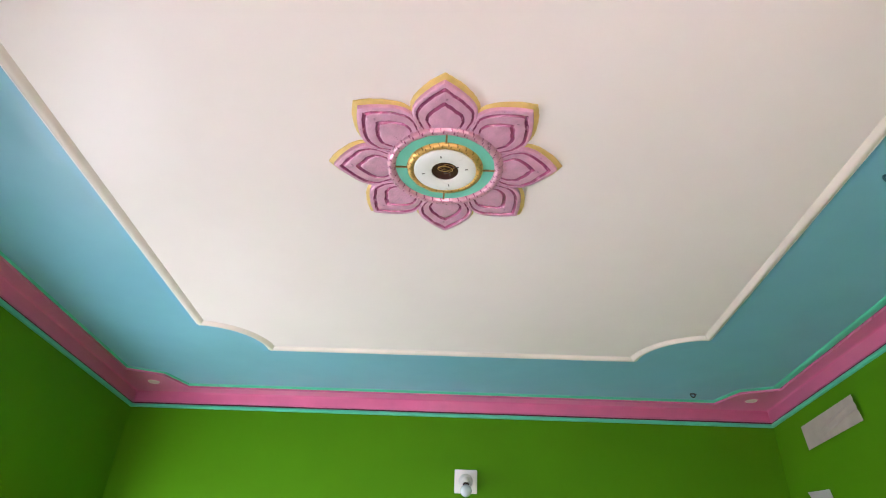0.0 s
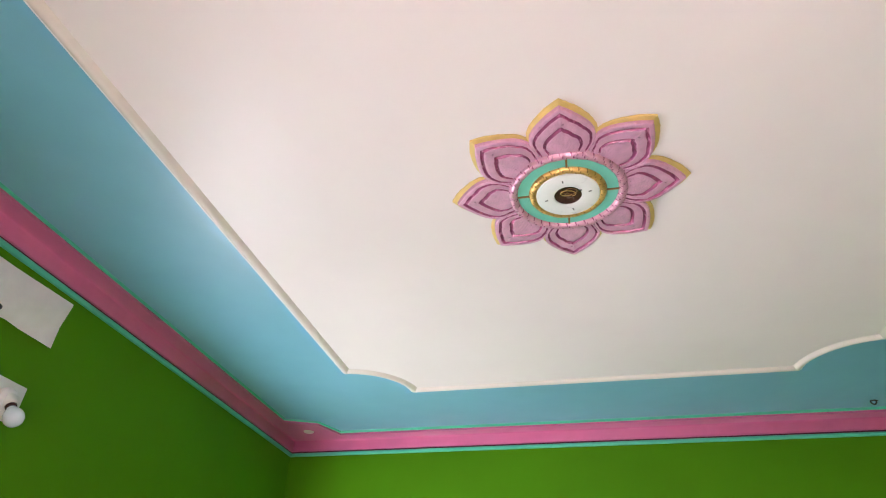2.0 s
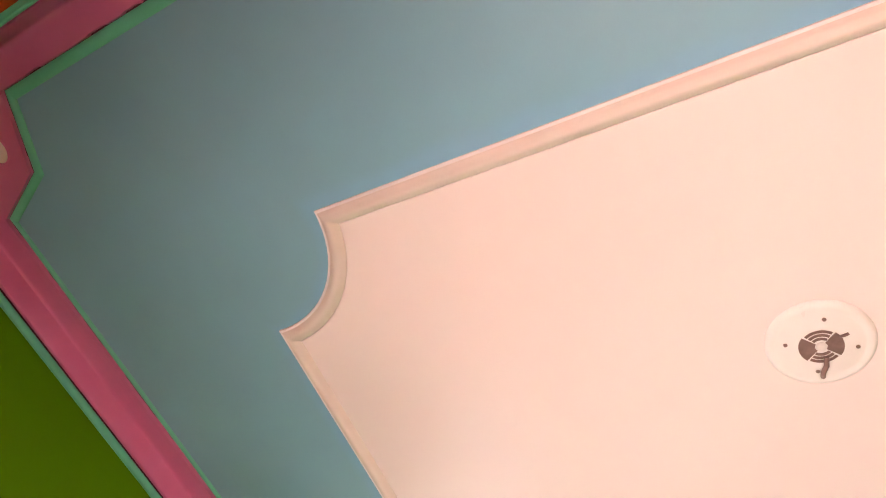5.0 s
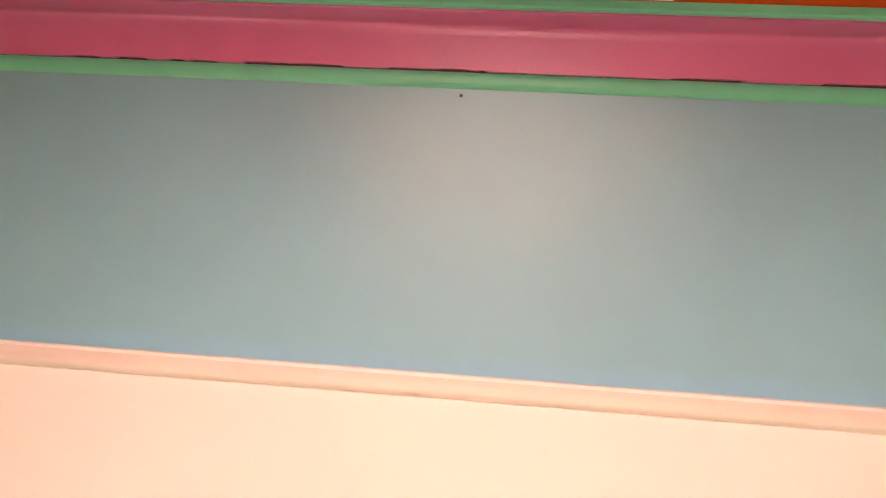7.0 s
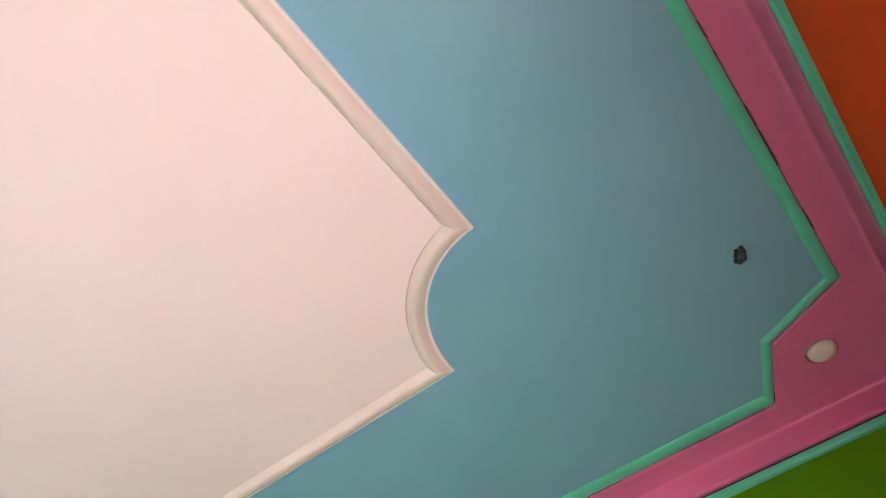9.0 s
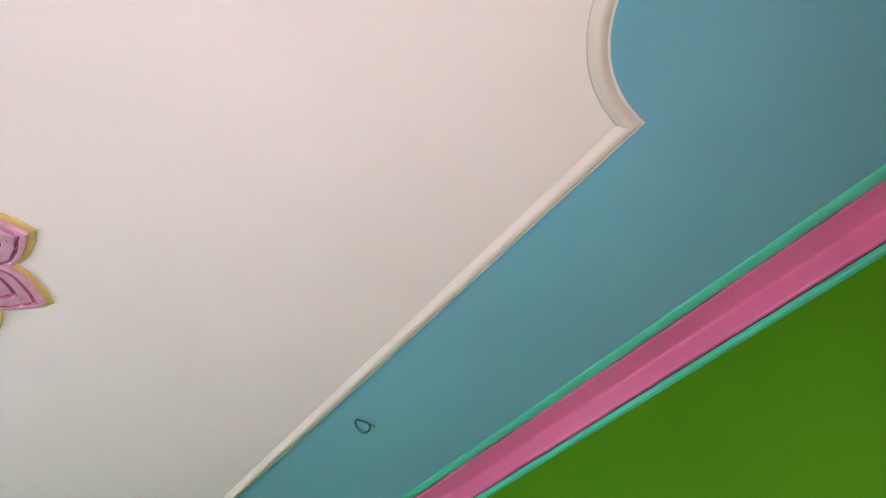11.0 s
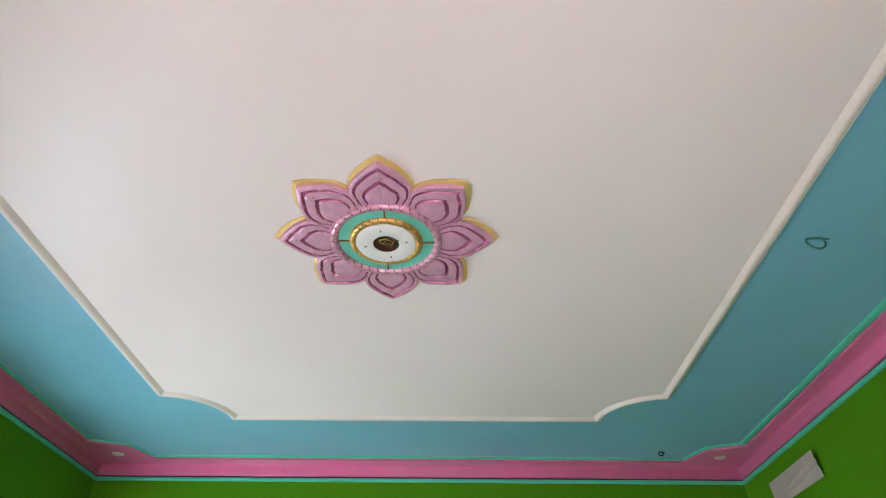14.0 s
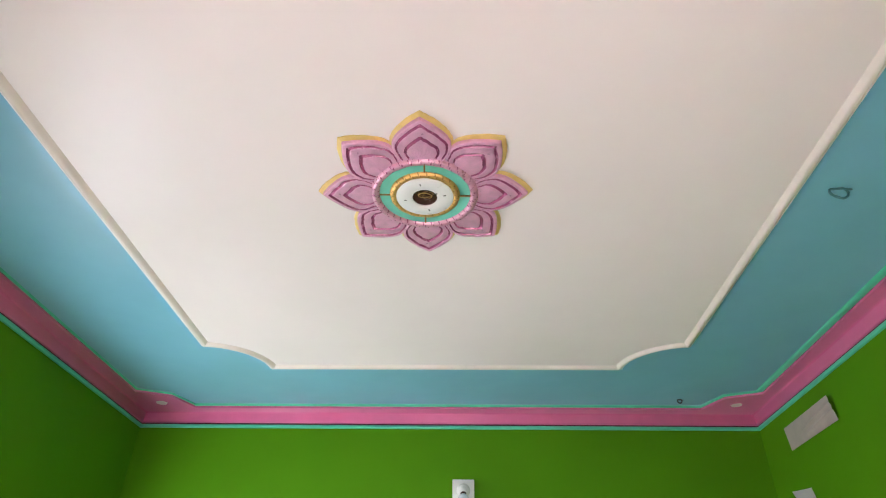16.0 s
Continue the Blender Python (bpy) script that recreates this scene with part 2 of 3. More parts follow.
# ---- the room's shell ----
T_WALL = 0.22
bm = add_box(bmesh.new(), (WEST - T_WALL, SOUTH - T_WALL, -0.12), (EAST + T_WALL, NORTH + T_WALL, 0.0))
tagged(finish("floor", bm, FLOOR), "plain pale stone floor of the empty room", "floor", kind="structure")
bm = add_box(bmesh.new(), (-60, -60, -0.20), (60, 60, -0.125))
tagged(finish("ground", bm, EARTH), "bare dry ground outside the room", "ground", kind="structure")
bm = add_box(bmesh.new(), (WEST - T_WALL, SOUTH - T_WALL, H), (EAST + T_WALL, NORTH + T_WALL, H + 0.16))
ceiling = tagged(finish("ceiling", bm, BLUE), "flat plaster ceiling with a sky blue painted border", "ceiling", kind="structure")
bm = add_box(bmesh.new(), (WEST - T_WALL, NORTH, 0), (EAST + T_WALL, NORTH + T_WALL, H))
tagged(finish("wall_north", bm, GREEN), "smooth lime green painted wall under the pink cornice", "wall", kind="structure")
bm = add_box(bmesh.new(), (EAST, SOUTH, 0), (EAST + T_WALL, NORTH, H))
tagged(finish("wall_east", bm, GREEN), "smooth lime green painted wall with plastic plates", "wall", kind="structure")
bm = bmesh.new()
y0, y1, z0, z1 = WINDOW
add_box(bm, (WEST - T_WALL, SOUTH, 0), (WEST, y0, H))
add_box(bm, (WEST - T_WALL, y1, 0), (WEST, NORTH, H))
add_box(bm, (WEST - T_WALL, y0, 0), (WEST, y1, z0))
add_box(bm, (WEST - T_WALL, y0, z1), (WEST, y1, H))
tagged(finish("wall_west", bm, GREEN), "smooth lime green painted wall with a window opening", "wall", kind="structure")
bm = bmesh.new()
x0, x1, z0, z1 = DOOR
add_box(bm, (WEST - T_WALL, SOUTH - T_WALL, 0), (x0, SOUTH, H))
add_box(bm, (x1, SOUTH - T_WALL, 0), (EAST + T_WALL, SOUTH, H))
add_box(bm, (x0, SOUTH - T_WALL, z1), (x1, SOUTH, H))
tagged(finish("wall_south", bm, RED), "smooth orange red painted wall with a doorway", "wall", kind="structure")


# ---- white panel and its moulding ----
ARC = 18


def panel_loop():
    """The outer line of the moulding: a rectangle with hollow quarter circles at its corners, counter-clockwise."""
    w, e_, s, n = PANEL["w"], PANEL["e"], PANEL["s"], PANEL["n"]
    pts = []
    for cx, cy, start, rx, ry in ((w, s, 90, 0.290, 0.278), (e_, s, 180, 0.290, 0.278), (e_, n, 270, 0.293, 0.293), (w, n, 0, 0.293, 0.293)):
        for k in range(ARC + 1):
            ang = radians(start - 90 * k / ARC)
            pts.append((cx + rx * math.cos(ang), cy + ry * math.sin(ang)))
    return pts


OUTER = panel_loop()
# (distance inwards, drop below the blue)
BEAD = [(0.000, 0.000), (0.0004, 0.0055), (0.0016, 0.0072), (0.0042, 0.0078), (0.0070, 0.0078), (0.0095, 0.0100), (0.0135, 0.0146), (0.0185, 0.0188), (0.0235, 0.0214),
        (0.0285, 0.0220), (0.0330, 0.0208), (0.0375, 0.0176), (0.0415, 0.0134), (0.0448, 0.0094), (0.0470, 0.0072), (0.0488, 0.0058), (0.0496, 0.0030), (0.0504, 0.0008)]
bm = bmesh.new()
rings = []
for d, drop in BEAD:
    rings.append([bm.verts.new((x, y, H - drop)) for x, y in offset_loop(OUTER, d)])
for k, (a_, b_) in enumerate(zip(rings, rings[1:])):
    for i in range(len(a_)):
        j = (i + 1) % len(a_)
        bm.faces.new((a_[i], a_[j], b_[j], b_[i])).material_index = 1 if k in (1, 2, 3) else 0
mould = finish("ceiling_moulding", bm, (MOULD, EDGE_WHITE))
for p in mould.data.polygons:
    p.use_smooth = True
mould.data.set_sharp_from_angle(angle=radians(38))
tagged(mould, "white plaster bead moulding with hollow rounded corners", "moulding", kind="structure")
PANEL_Z = H - 0.0065
bm = slab([offset_loop(OUTER, 0.0525)], PANEL_Z, H + 0.01)
rings = [[bm.verts.new((x, y, z)) for x, y in offset_loop(OUTER, d)] for d, z in ((0.0525, PANEL_Z), (0.0512, PANEL_Z + 0.0008), (0.0503, PANEL_Z + 0.0024), (0.0500, H - 0.0004))]
for a_, b_ in zip(rings, rings[1:]):
    for i in range(len(a_)):
        j = (i + 1) % len(a_)
        bm.faces.new((a_[i], a_[j], b_[j], b_[i]))
tagged(finish("ceiling_panel", bm, WHITE), "smooth white painted ceiling panel inside the moulding", "ceiling", kind="structure")


# ---- pink cornice with sea-green edging ----
def notched(box_, along=0.278, inx=0.195, iny=0.200):
    w, e_, s, n = box_["w"], box_["e"], box_["s"], box_["n"]
    return [(w, s + along), (w + inx, s + iny), (w + along, s), (e_ - along, s), (e_ - inx, s + iny), (e_, s + along),
            (e_, n - along), (e_ - inx, n - iny), (e_ - along, n), (w + along, n), (w + inx, n - iny), (w, n - along)]


JOINT = notched(EDGE)
WIDTH = [0.023, 0.023, 0.029, 0.023, 0.023, 0.040, 0.025, 0.025, 0.028, 0.015, 0.014, 0.013]
INNER = offset_loop(JOINT, WIDTH)
rng = random.Random(4)
ragged = []
for i, (p, q) in enumerate(zip(JOINT, JOINT[1:] + JOINT[:1])):
    p, q = Vector(p), Vector(q)
    d = (q - p).normalized()
    out = Vector((d.y, -d.x))
    n = max(2, int((q - p).length / (0.008 if i == 2 else 0.017)))
    rough_edge = 0.0030 if i == 2 else 0.0024
    gap = 0.0
    for k in range(n):
        if rng.random() < 0.3:
            gap = rng.choice((0.0, 0.0, 0.1, 0.7, 1.0)) * rough_edge
        s = p + (q - p) * (k / n)
        s = s + out * (0.0002 + (gap + rng.random() * 0.0006 if k else 0.0006))
        ragged.append((s.x, s.y))
LIGHTS = [(-1.838, 3.677), (1.796, 3.677), (1.777, -0.596), (-1.794, -0.604)]
cornice = base("cornice", pose(0, 0, 0), "pink plaster cornice with sea-green edging round the ceiling", "cornice", kind="structure")
rim = [(RIDGE["w"], RIDGE["s"]), (RIDGE["e"], RIDGE["s"]), (RIDGE["e"], RIDGE["n"]), (RIDGE["w"], RIDGE["n"])]
rim_in = offset_loop(rim, 0.0195)
bm = slab([rim_in, ragged] + [circle(x, y, 0.0385) for x, y in LIGHTS], H - 0.0185, H - 0.0066)
part("soffit", bm, PINK, cornice, "flat pink soffit with pointed corner pieces and round holes")
FACE = [(-0.0195, H - 0.0185), (-0.0130, H - 0.0188), (-0.0090, H - 0.0194), (-0.0060, H - 0.0205), (-0.0034, H - 0.0224), (-0.0014, H - 0.0252), (0.0, H - 0.0290), (0.0010, H - 0.0340), (0.0050, 2.8755), (0.0066, 2.8705), (0.0100, 2.8670), (0.022, 2.8665), (0.022, H - 0.001), (-0.0195, H - 0.001)]
STRIP = [(0.022, 2.8560), (0.0105, 2.8556), (0.0070, 2.8535), (0.0056, 2.8495), (0.0054, 2.8420), (0.0070, 2.8375), (0.0100, 2.8352), (0.022, 2.8345)]


def rim_sweep(profile, k):
    """One side of the rectangle, mitred at both ends; the profile's offsets run outwards."""
    bm = bmesh.new()
    ends = []
    for corner in (k, (k + 1) % 4):
        ring = []
        for o, z in profile:
            x, y = offset_loop(rim, -o)[corner] if abs(o) > 1e-9 else rim[corner]
            ring.append(bm.verts.new((x, y, z)))
        ends.append(ring)
    n = len(profile)
    for i in range(n):
        bm.faces.new((ends[0][i], ends[0][(i + 1) % n], ends[1][(i + 1) % n], ends[1][i]))
    bm.faces.new(ends[0])
    bm.faces.new(ends[1])
    return bm


for k in range(4):
    ob = part("face_board", rim_sweep(FACE, k), PINK, cornice)
    for p in ob.data.polygons:
        p.use_smooth = True
    ob.data.set_sharp_from_angle(angle=radians(50))
    part("wall_strip", rim_sweep(STRIP, k), TEAL, cornice, "narrow sea-green strip under the cornice")
# Dark strip set in below the cornice, its colour standing for the shade there.
GAP_SHADE = [(0.0215, 2.8664), (0.0190, 2.8664), (0.0190, 2.8561), (0.0215, 2.8561)]
for k in range(4):
    part("gap", rim_sweep(GAP_SHADE, k), JOINT_SHADE, cornice, "dark strip painting in the shade between cornice and wall strip")
# A dark maroon backing fills the open joint in place of its shade.
bm = slab([offset_loop(JOINT, -0.012), offset_loop(JOINT, 0.004)], H - 0.0062, H - 0.0005)
part("joint", bm, JOINT_SHADE, cornice, "dark maroon backing behind the edging, colouring in the joint's shade")
LEVELS = [(0.0, 0.0), (0.0, 0.0062), (0.10, 0.0078), (0.26, 0.0088), (0.45, 0.0090), (0.64, 0.0082), (0.82, 0.0062), (0.94, 0.0036), (1.0, 0.0014), (1.0, 0.0)]
SECTION = [(offset_loop(JOINT, [w * f for w in WIDTH]) if f else JOINT, drop) for f, drop in LEVELS]
for i in range(12):
    bm = bmesh.new()
    ends = [[bm.verts.new((*loop[k], H - drop)) for loop, drop in SECTION] for k in (i, (i + 1) % 12)]
    count = len(SECTION)
    for q in range(count):
        bm.faces.new((ends[0][q], ends[0][(q + 1) % count], ends[1][(q + 1) % count], ends[1][q]))
    bm.faces.new(ends[0])
    bm.faces.new(ends[1])
    ob = part("edging_strip", bm, TEAL, cornice, "sea-green edging strip between blue ceiling and pink soffit", True)
    ob.data.set_sharp_from_angle(angle=radians(50))

# ---- round lamps in the cornice corners ----
lamp0 = None
for n, (x, y) in enumerate(LIGHTS):
    at = pose(x, y, H - 0.0185, 0, 0, 90 * n)
    if lamp0 is None:
        lamp0 = base("downlight", at, "small round unlit lamp set in the pink cornice corner", "downlight", "cornice corner lamps")
        bm = bmesh.new()
        add_lathe(bm, [(0.038, 0.0115), (0.038, 0.0005), (0.040, -0.0018), (0.0435, -0.0008), (0.044, 0.001)], 32)
        part("collar", bm, PINK, lamp0, smooth=True)
        bm = bmesh.new()
        disc(bm, [(0.0340, 0.0180), (0.0340, 0.002), (0.0318, -0.0018), (0.022, -0.0034), (0.010, -0.0040)], 32)
        part("cover", bm, DOWN, lamp0, "pale round lamp cover", True, pose(-0.003, 0.002, 0))
    else:
        copy_thing(lamp0, at)

# ---- lotus medallion ----
MX, MY = -0.046, 1.574
medallion = base("ceiling_medallion", pose(MX, MY, PANEL_Z), "pink metallic lotus medallion with ochre rim and gold ring", "medallion")


def petal_outline(reach, wide):
    """Half widths along the axis from the hub to the tip."""
    shape = [(0.165, 0.058), (0.190, 0.076), (0.214, 0.0885), (0.236, 0.0930), (0.255, 0.0905), (0.274, 0.0810), (0.292, 0.0665), (0.309, 0.0490), (0.325, 0.0310), (0.338, 0.0155), (0.350, 0.0)]
    fine = []
    for (r0, w0), (r1, w1) in zip(shape, shape[1:]):
        fine += [(r0 + (r1 - r0) * q / 3, w0 + (w1 - w0) * q / 3) for q in range(3)]
    fine.append(shape[-1])
    k = (reach - 0.165) / (0.350 - 0.165)
    side = [(0.165 + (r - 0.165) * k, w + (wide if w > 0 else 0) * min(1, w / 0.03)) for r, w in fine]
    return [(r, -w) for r, w in side] + [(r, w) for r, w in reversed(side[:-1])]


# (share of the outline, drop): a lip, a V-shaped groove, a swelling field, a second groove, the heart
TERRACE = [(1.0, 0.006), (0.998, 0.0165), (0.985, 0.0205), (0.955, 0.0222), (0.920, 0.0224), (0.893, 0.0222), (0.880, 0.0208), (0.858, 0.0128), (0.848, 0.0128), (0.826, 0.0200), (0.812, 0.0216),
           (0.76, 0.0222), (0.69, 0.0224), (0.630, 0.0226), (0.600, 0.0224), (0.585, 0.0208), (0.560, 0.0130), (0.548, 0.0130), (0.522, 0.0206), (0.506, 0.0222), (0.44, 0.0228), (0.34, 0.0232), (0.22, 0.0236), (0.11, 0.0240), (0.0, 0.0242)]
STEPS = (5, 6, 7, 8, 9, 14, 15, 16, 17, 18)


def petal_parts(seed):
    """The ochre flange behind and the terraced rose relief in front."""
    rr = random.Random(seed)
    back, front = petal_outline(0.382, 0.011), petal_outline(0.364, 0.0045)
    bm = bmesh.new()
    ripple = [0.0011 * rr.uniform(-1, 1) for _ in back]
    loops = [[bm.verts.new((r + j, w + 0.6 * j, z)) for (r, w), j in zip(o, ripple)] for o, z in ((back, 0.0), (back, -0.0035), (petal_outline(0.380, 0.0095), -0.0050), (front, -0.0080))]
    for a_, b_ in zip(loops, loops[1:]):
        for i in range(len(a_) - 1):
            bm.faces.new((a_[i], a_[i + 1], b_[i + 1], b_[i]))
    bm.faces.new(loops[-1])
    flange = bm
    bm = bmesh.new()
    cx = 0.185
    drift = [rr.uniform(-1, 1) for _ in range(9)]
    rings = []
    for n_, (lv, drop) in enumerate(TERRACE):
        ring = []
        for i, (r, w) in enumerate(front):
            slow = 0.0011 * math.sin(0.31 * i + 3 * drift[0]) + 0.0009 * math.sin(0.77 * i + 5 * drift[1] + (2 if n_ > 12 else 0))
            jag = (slow + 0.0005 * rr.uniform(-1, 1)) if 0 < lv < 0.98 else 0.0
            vein = 0.0016 * math.exp(-((w * lv) / 0.0030) ** 2) if 10 <= n_ <= 14 else 0.0
            ring.append(bm.verts.new((cx + (r - cx) * lv + jag, w * lv * (1 + 0.012 * drift[2]) + 0.7 * jag, -drop - vein + 0.00045 * rr.uniform(-1, 1))))
        rings.append(ring)
    for k, (a_, b_) in enumerate(zip(rings, rings[1:])):
        for i in range(len(a_) - 1):
            f = bm.faces.new((a_[i], a_[i + 1], b_[i + 1], b_[i]))
            f.material_index = 1 if k in STEPS else 0
    return flange, bm


for k in range(8):
    flange, relief = petal_parts(20 + k)
    turn = pose(0, 0, 0, 0, 0, 90 + 45 * k)
    ob = part("petal", relief, (ROSE, ROSE_LINE), medallion, "rose metallic lotus petal with magenta steps", True, turn)
    ob.data.set_sharp_from_angle(angle=radians(34))
    part("rim", flange, OCHRE, ob, "ochre gold petal rim")

bm = bmesh.new()
BEADS = 34


def rope(ang, k):
    s = abs(math.sin(ang * BEADS / 2 + 0.35 * k))
    return (0.0, 0.0) if k in (0, 8) else (0.0, 0.0068 * (1 - min(1, s * 5.5)) + 0.0008 * math.sin(ang * BEADS / 2 + 0.7 * k))


prof = [(0.157, -0.018)] + [(0.1745 - 0.0145 * math.cos(math.pi * q / 6), -0.0215 - 0.013 * math.sin(math.pi * q / 6)) for q in range(7)] + [(0.193, -0.018)]
add_lathe(bm, prof, 544, rope)
# Grooves between the beads take a darker colour that paints in their shade.
for f in bm.faces:
    c = f.calc_center_median()
    k_ = 4 - 4 * math.cos(math.pi * min(1, max(0, (c.xy.length - 0.160) / 0.029)))
    f.material_index = 1 if abs(math.sin(math.atan2(c.y, c.x) * BEADS / 2 + 0.35 * k_)) < 0.15 else 0
part("rope_ring", bm, (ROPE_ROSE, ROSE_LINE), medallion, "dusky rose metallic rope ring", True)
bm = bmesh.new()
add_lathe(bm, [(0.160, -0.016), (0.160, -0.0225), (0.118, -0.0225), (0.118, -0.016)], 72)
part("teal_ring", bm, RING_TEAL, medallion, "flat sea-green ring")
for k in range(4):
    bm = add_box(bmesh.new(), (0.122, -0.0032, -0.0262), (0.163, 0.0032, -0.020), 0.0012)
    part("spoke", bm, BRONZE, medallion, "bronze bar across the green ring", False, pose(0, 0, 0, 0, 0, 92 + 90 * k))
bm = bmesh.new()


def gold_rope(ang, k):
    s = abs(math.sin(ang * 13 + 0.45 * k))
    return (0.0, 0.0) if k in (0, 8) else (0.0, 0.0066 * (1 - min(1, s * 5.0)) + 0.0008 * math.sin(ang * 13 + 0.9 * k))


prof = [(0.0965, -0.018)] + [(0.1105 - 0.0135 * math.cos(math.pi * q / 6), -0.022 - 0.013 * math.sin(math.pi * q / 6)) for q in range(7)] + [(0.1245, -0.018)]
add_lathe(bm, prof, 520, gold_rope)
# Bronze on the groove faces stands for the shade between the gold segments.
for f in bm.faces:
    c = f.calc_center_median()
    k_ = 4 - 4 * math.cos(math.pi * min(1, max(0, (c.xy.length - 0.097) / 0.027)))
    f.material_index = 1 if abs(math.sin(math.atan2(c.y, c.x) * 13 + 0.45 * k_)) < 0.17 else 0
part("gold_ring", bm, (GOLD, BRONZE), medallion, "embossed metallic gold ring", True)
bm = bmesh.new()
add_lathe(bm, [(0.101, -0.022), (0.101, -0.0335), (0.098, -0.0355), (0.0455, -0.0365), (0.0440, -0.0355), (0.0432, -0.032), (0.0428, -0.022)], 72)
white_disc = part("centre_disc", bm, DISC, medallion, "glossy white centre disc with a round hole", True)
bm = bmesh.new()
disc(bm, [(0.0434, -0.0335), (0.0415, -0.0325), (0.032, -0.0305), (0.018, -0.0295), (0.006, -0.0290)], 40)
part("cavity", bm, DARK, medallion, "dark brown hollow in the centre", True)
for k in range(4):
    bm = add_box(bmesh.new(), (0.066, -0.0019, -0.0372), (0.0755, 0.0019, -0.0355), 0.0006)
    part("screw_slot", bm, SLOT, white_disc, "", False, pose(0, 0, 0, 0, 0, 80 + 90 * k))
rr = random.Random(9)
for k in range(4):
    pts = []
    a0 = rr.uniform(0, 6.28)
    for q in range(12):
        rad = 0.024 * abs(math.cos(0.28 * q + k)) + 0.004
        pts.append((0.004 + rad * math.cos(a0 + 0.42 * q), -0.014 + 0.75 * rad * math.sin(a0 + 0.42 * q), -0.0335 - 0.002 * math.sin(q * 0.9 + k)))
    part("wire", tube(pts, 0.0009, 6), (GOLD, BRONZE)[k % 2], medallion, "loose coiled wire in the hollow", True)
part("wire_end", tube([(0.030, -0.016, -0.026), (0.040, -0.024, -0.038), (0.044, -0.027, -0.040)], 0.0022, 6), SLOT, medallion, "black wire end", True)

# ---- round ceiling plate with a grille ----
plate = base("ceiling_rose", pose(-0.048, 0.503, PANEL_Z), "round white ceiling plate with a grey-brown grille", "ceiling plate")
bm = bmesh.new()
disc(bm, [(0.106, 0.0), (0.106, -0.003), (0.101, -0.0085), (0.094, -0.0110), (0.087, -0.0095), (0.081, -0.0090), (0.072, -0.0125), (0.045, -0.0145), (0.02, -0.015)], 64)
part("plate", bm, DISC, plate, "shallow stepped white plate", True)


def sector(r0, r1, a0, a1, low, high):
    bm = bmesh.new()
    n = max(4, int(abs(a1 - a0) / 9))
    angs = [radians(a0 + (a1 - a0) * k / n) for k in range(n + 1)]
    rows_ = [[bm.verts.new((r * math.cos(g), r * math.sin(g), z)) for g in angs] for r, z in ((r0, high), (r0, low), (r1, low), (r1, high))]
    for a_, b_ in zip(rows_, rows_[1:]):
        for k in range(n):
            bm.faces.new((a_[k], a_[k + 1], b_[k + 1], b_[k]))
    for k in (0, n):
        bm.faces.new([row[k] for row in rows_])
    return bm


for q in range(4):
    s0 = 46 + 90 * q
    if q % 2:
        part("grille_field", sector(0.012, 0.043, s0 + 3, s0 + 87, -0.0172, -0.0148), VENT, plate, "solid grey-brown quarter")
    else:
        for r0 in (0.017, 0.026, 0.035):
            part("grille_slot", sector(r0, r0 + 0.0055, s0 + 4, s0 + 86, -0.0172, -0.0148), VENT, plate, "curved dark slot")
bm = bmesh.new()
disc(bm, [(0.011, -0.0145), (0.011, -0.0175), (0.008, -0.019)], 20)
part("boss", bm, PLASTIC, plate, "small white boss")
for g, r in ((-74, 0.066), (16, 0.068), (106, 0.066), (196, 0.067)):
    bm = bmesh.new()
    disc(bm, [(0.0042, -0.011), (0.0042, -0.0150), (0.002, -0.0158)], 12)
    part("screw", bm, VENT, plate, "", True, pose(r * math.cos(radians(g)), r * math.sin(radians(g)), 0))
part("wire_end", tube([(0.004, 0.030, -0.016), (0.000, 0.046, -0.022), (-0.010, 0.060, -0.025), (-0.012, 0.076, -0.019)], 0.0052, 8), VENT, plate, "short grey wire stub", True)
part("wire_end", tube([(0.038, -0.016, -0.016), (0.046, -0.021, -0.021), (0.054, -0.022, -0.019)], 0.0034, 8), VENT, plate, "short grey wire stub", True)


# ---- iron hooks in the blue border ----
def ring_hook(name, x, y, turn, size, mat, label):
    ob = base(name, pose(x, y, H, 0, 0, turn), label, "hook", "ceiling hooks")
    loop = []
    for k in range(25):
        g = 2 * math.pi * k / 24
        x_, y_ = math.cos(g), math.sin(g)
        y_ = min(y_, 0.62) if y_ > 0 else y_ * (1.0 + 0.18 * (1 - abs(x_)))
        loop.append((size * x_, -0.30 * size * (0.62 - y_), -0.004 - 1.05 * size * (0.62 - y_)))
    part("ring", tube(loop, 0.0042, 8), mat, ob, smooth=True)
    part("shank", tube([(size * 0.55, 0, 0.004), (size * 0.8, 0.001, -0.005), (size * 1.2, 0.004, -0.0045), (size * 1.9, 0.010, -0.003)], 0.0030, 8), mat, ob, smooth=True)
    return ob


ring_hook("ceiling_hook", 1.398, 1.583, -6, 0.029, HOOK, "teal-painted iron ring hook hanging from the blue border")
ring_hook("ceiling_hook", 1.430, 3.624, -6, 0.013, IRON, "small dark iron ring hook in the blue border")
stub = base("ceiling_hook", pose(1.409, -0.560, H, 0, 0, 60), "dark cut iron hook stub in the blue border", "hook", "ceiling hooks")
part("ring", tube([(-0.016, 0.006, 0.003), (-0.014, 0.004, -0.012), (-0.002, -0.004, -0.020), (0.012, -0.006, -0.014), (0.017, -0.002, -0.003)], 0.0058, 8), IRON, stub, smooth=True)
part("shank", tube([(-0.006, 0.010, 0.003), (-0.004, 0.012, -0.008), (0.008, 0.008, -0.011)], 0.005, 8), IRON, stub, smooth=True)


nail = base("nail", pose(-0.021, -0.672, H), "tiny dark nail head in the blue border", "nail")
bm = bmesh.new()
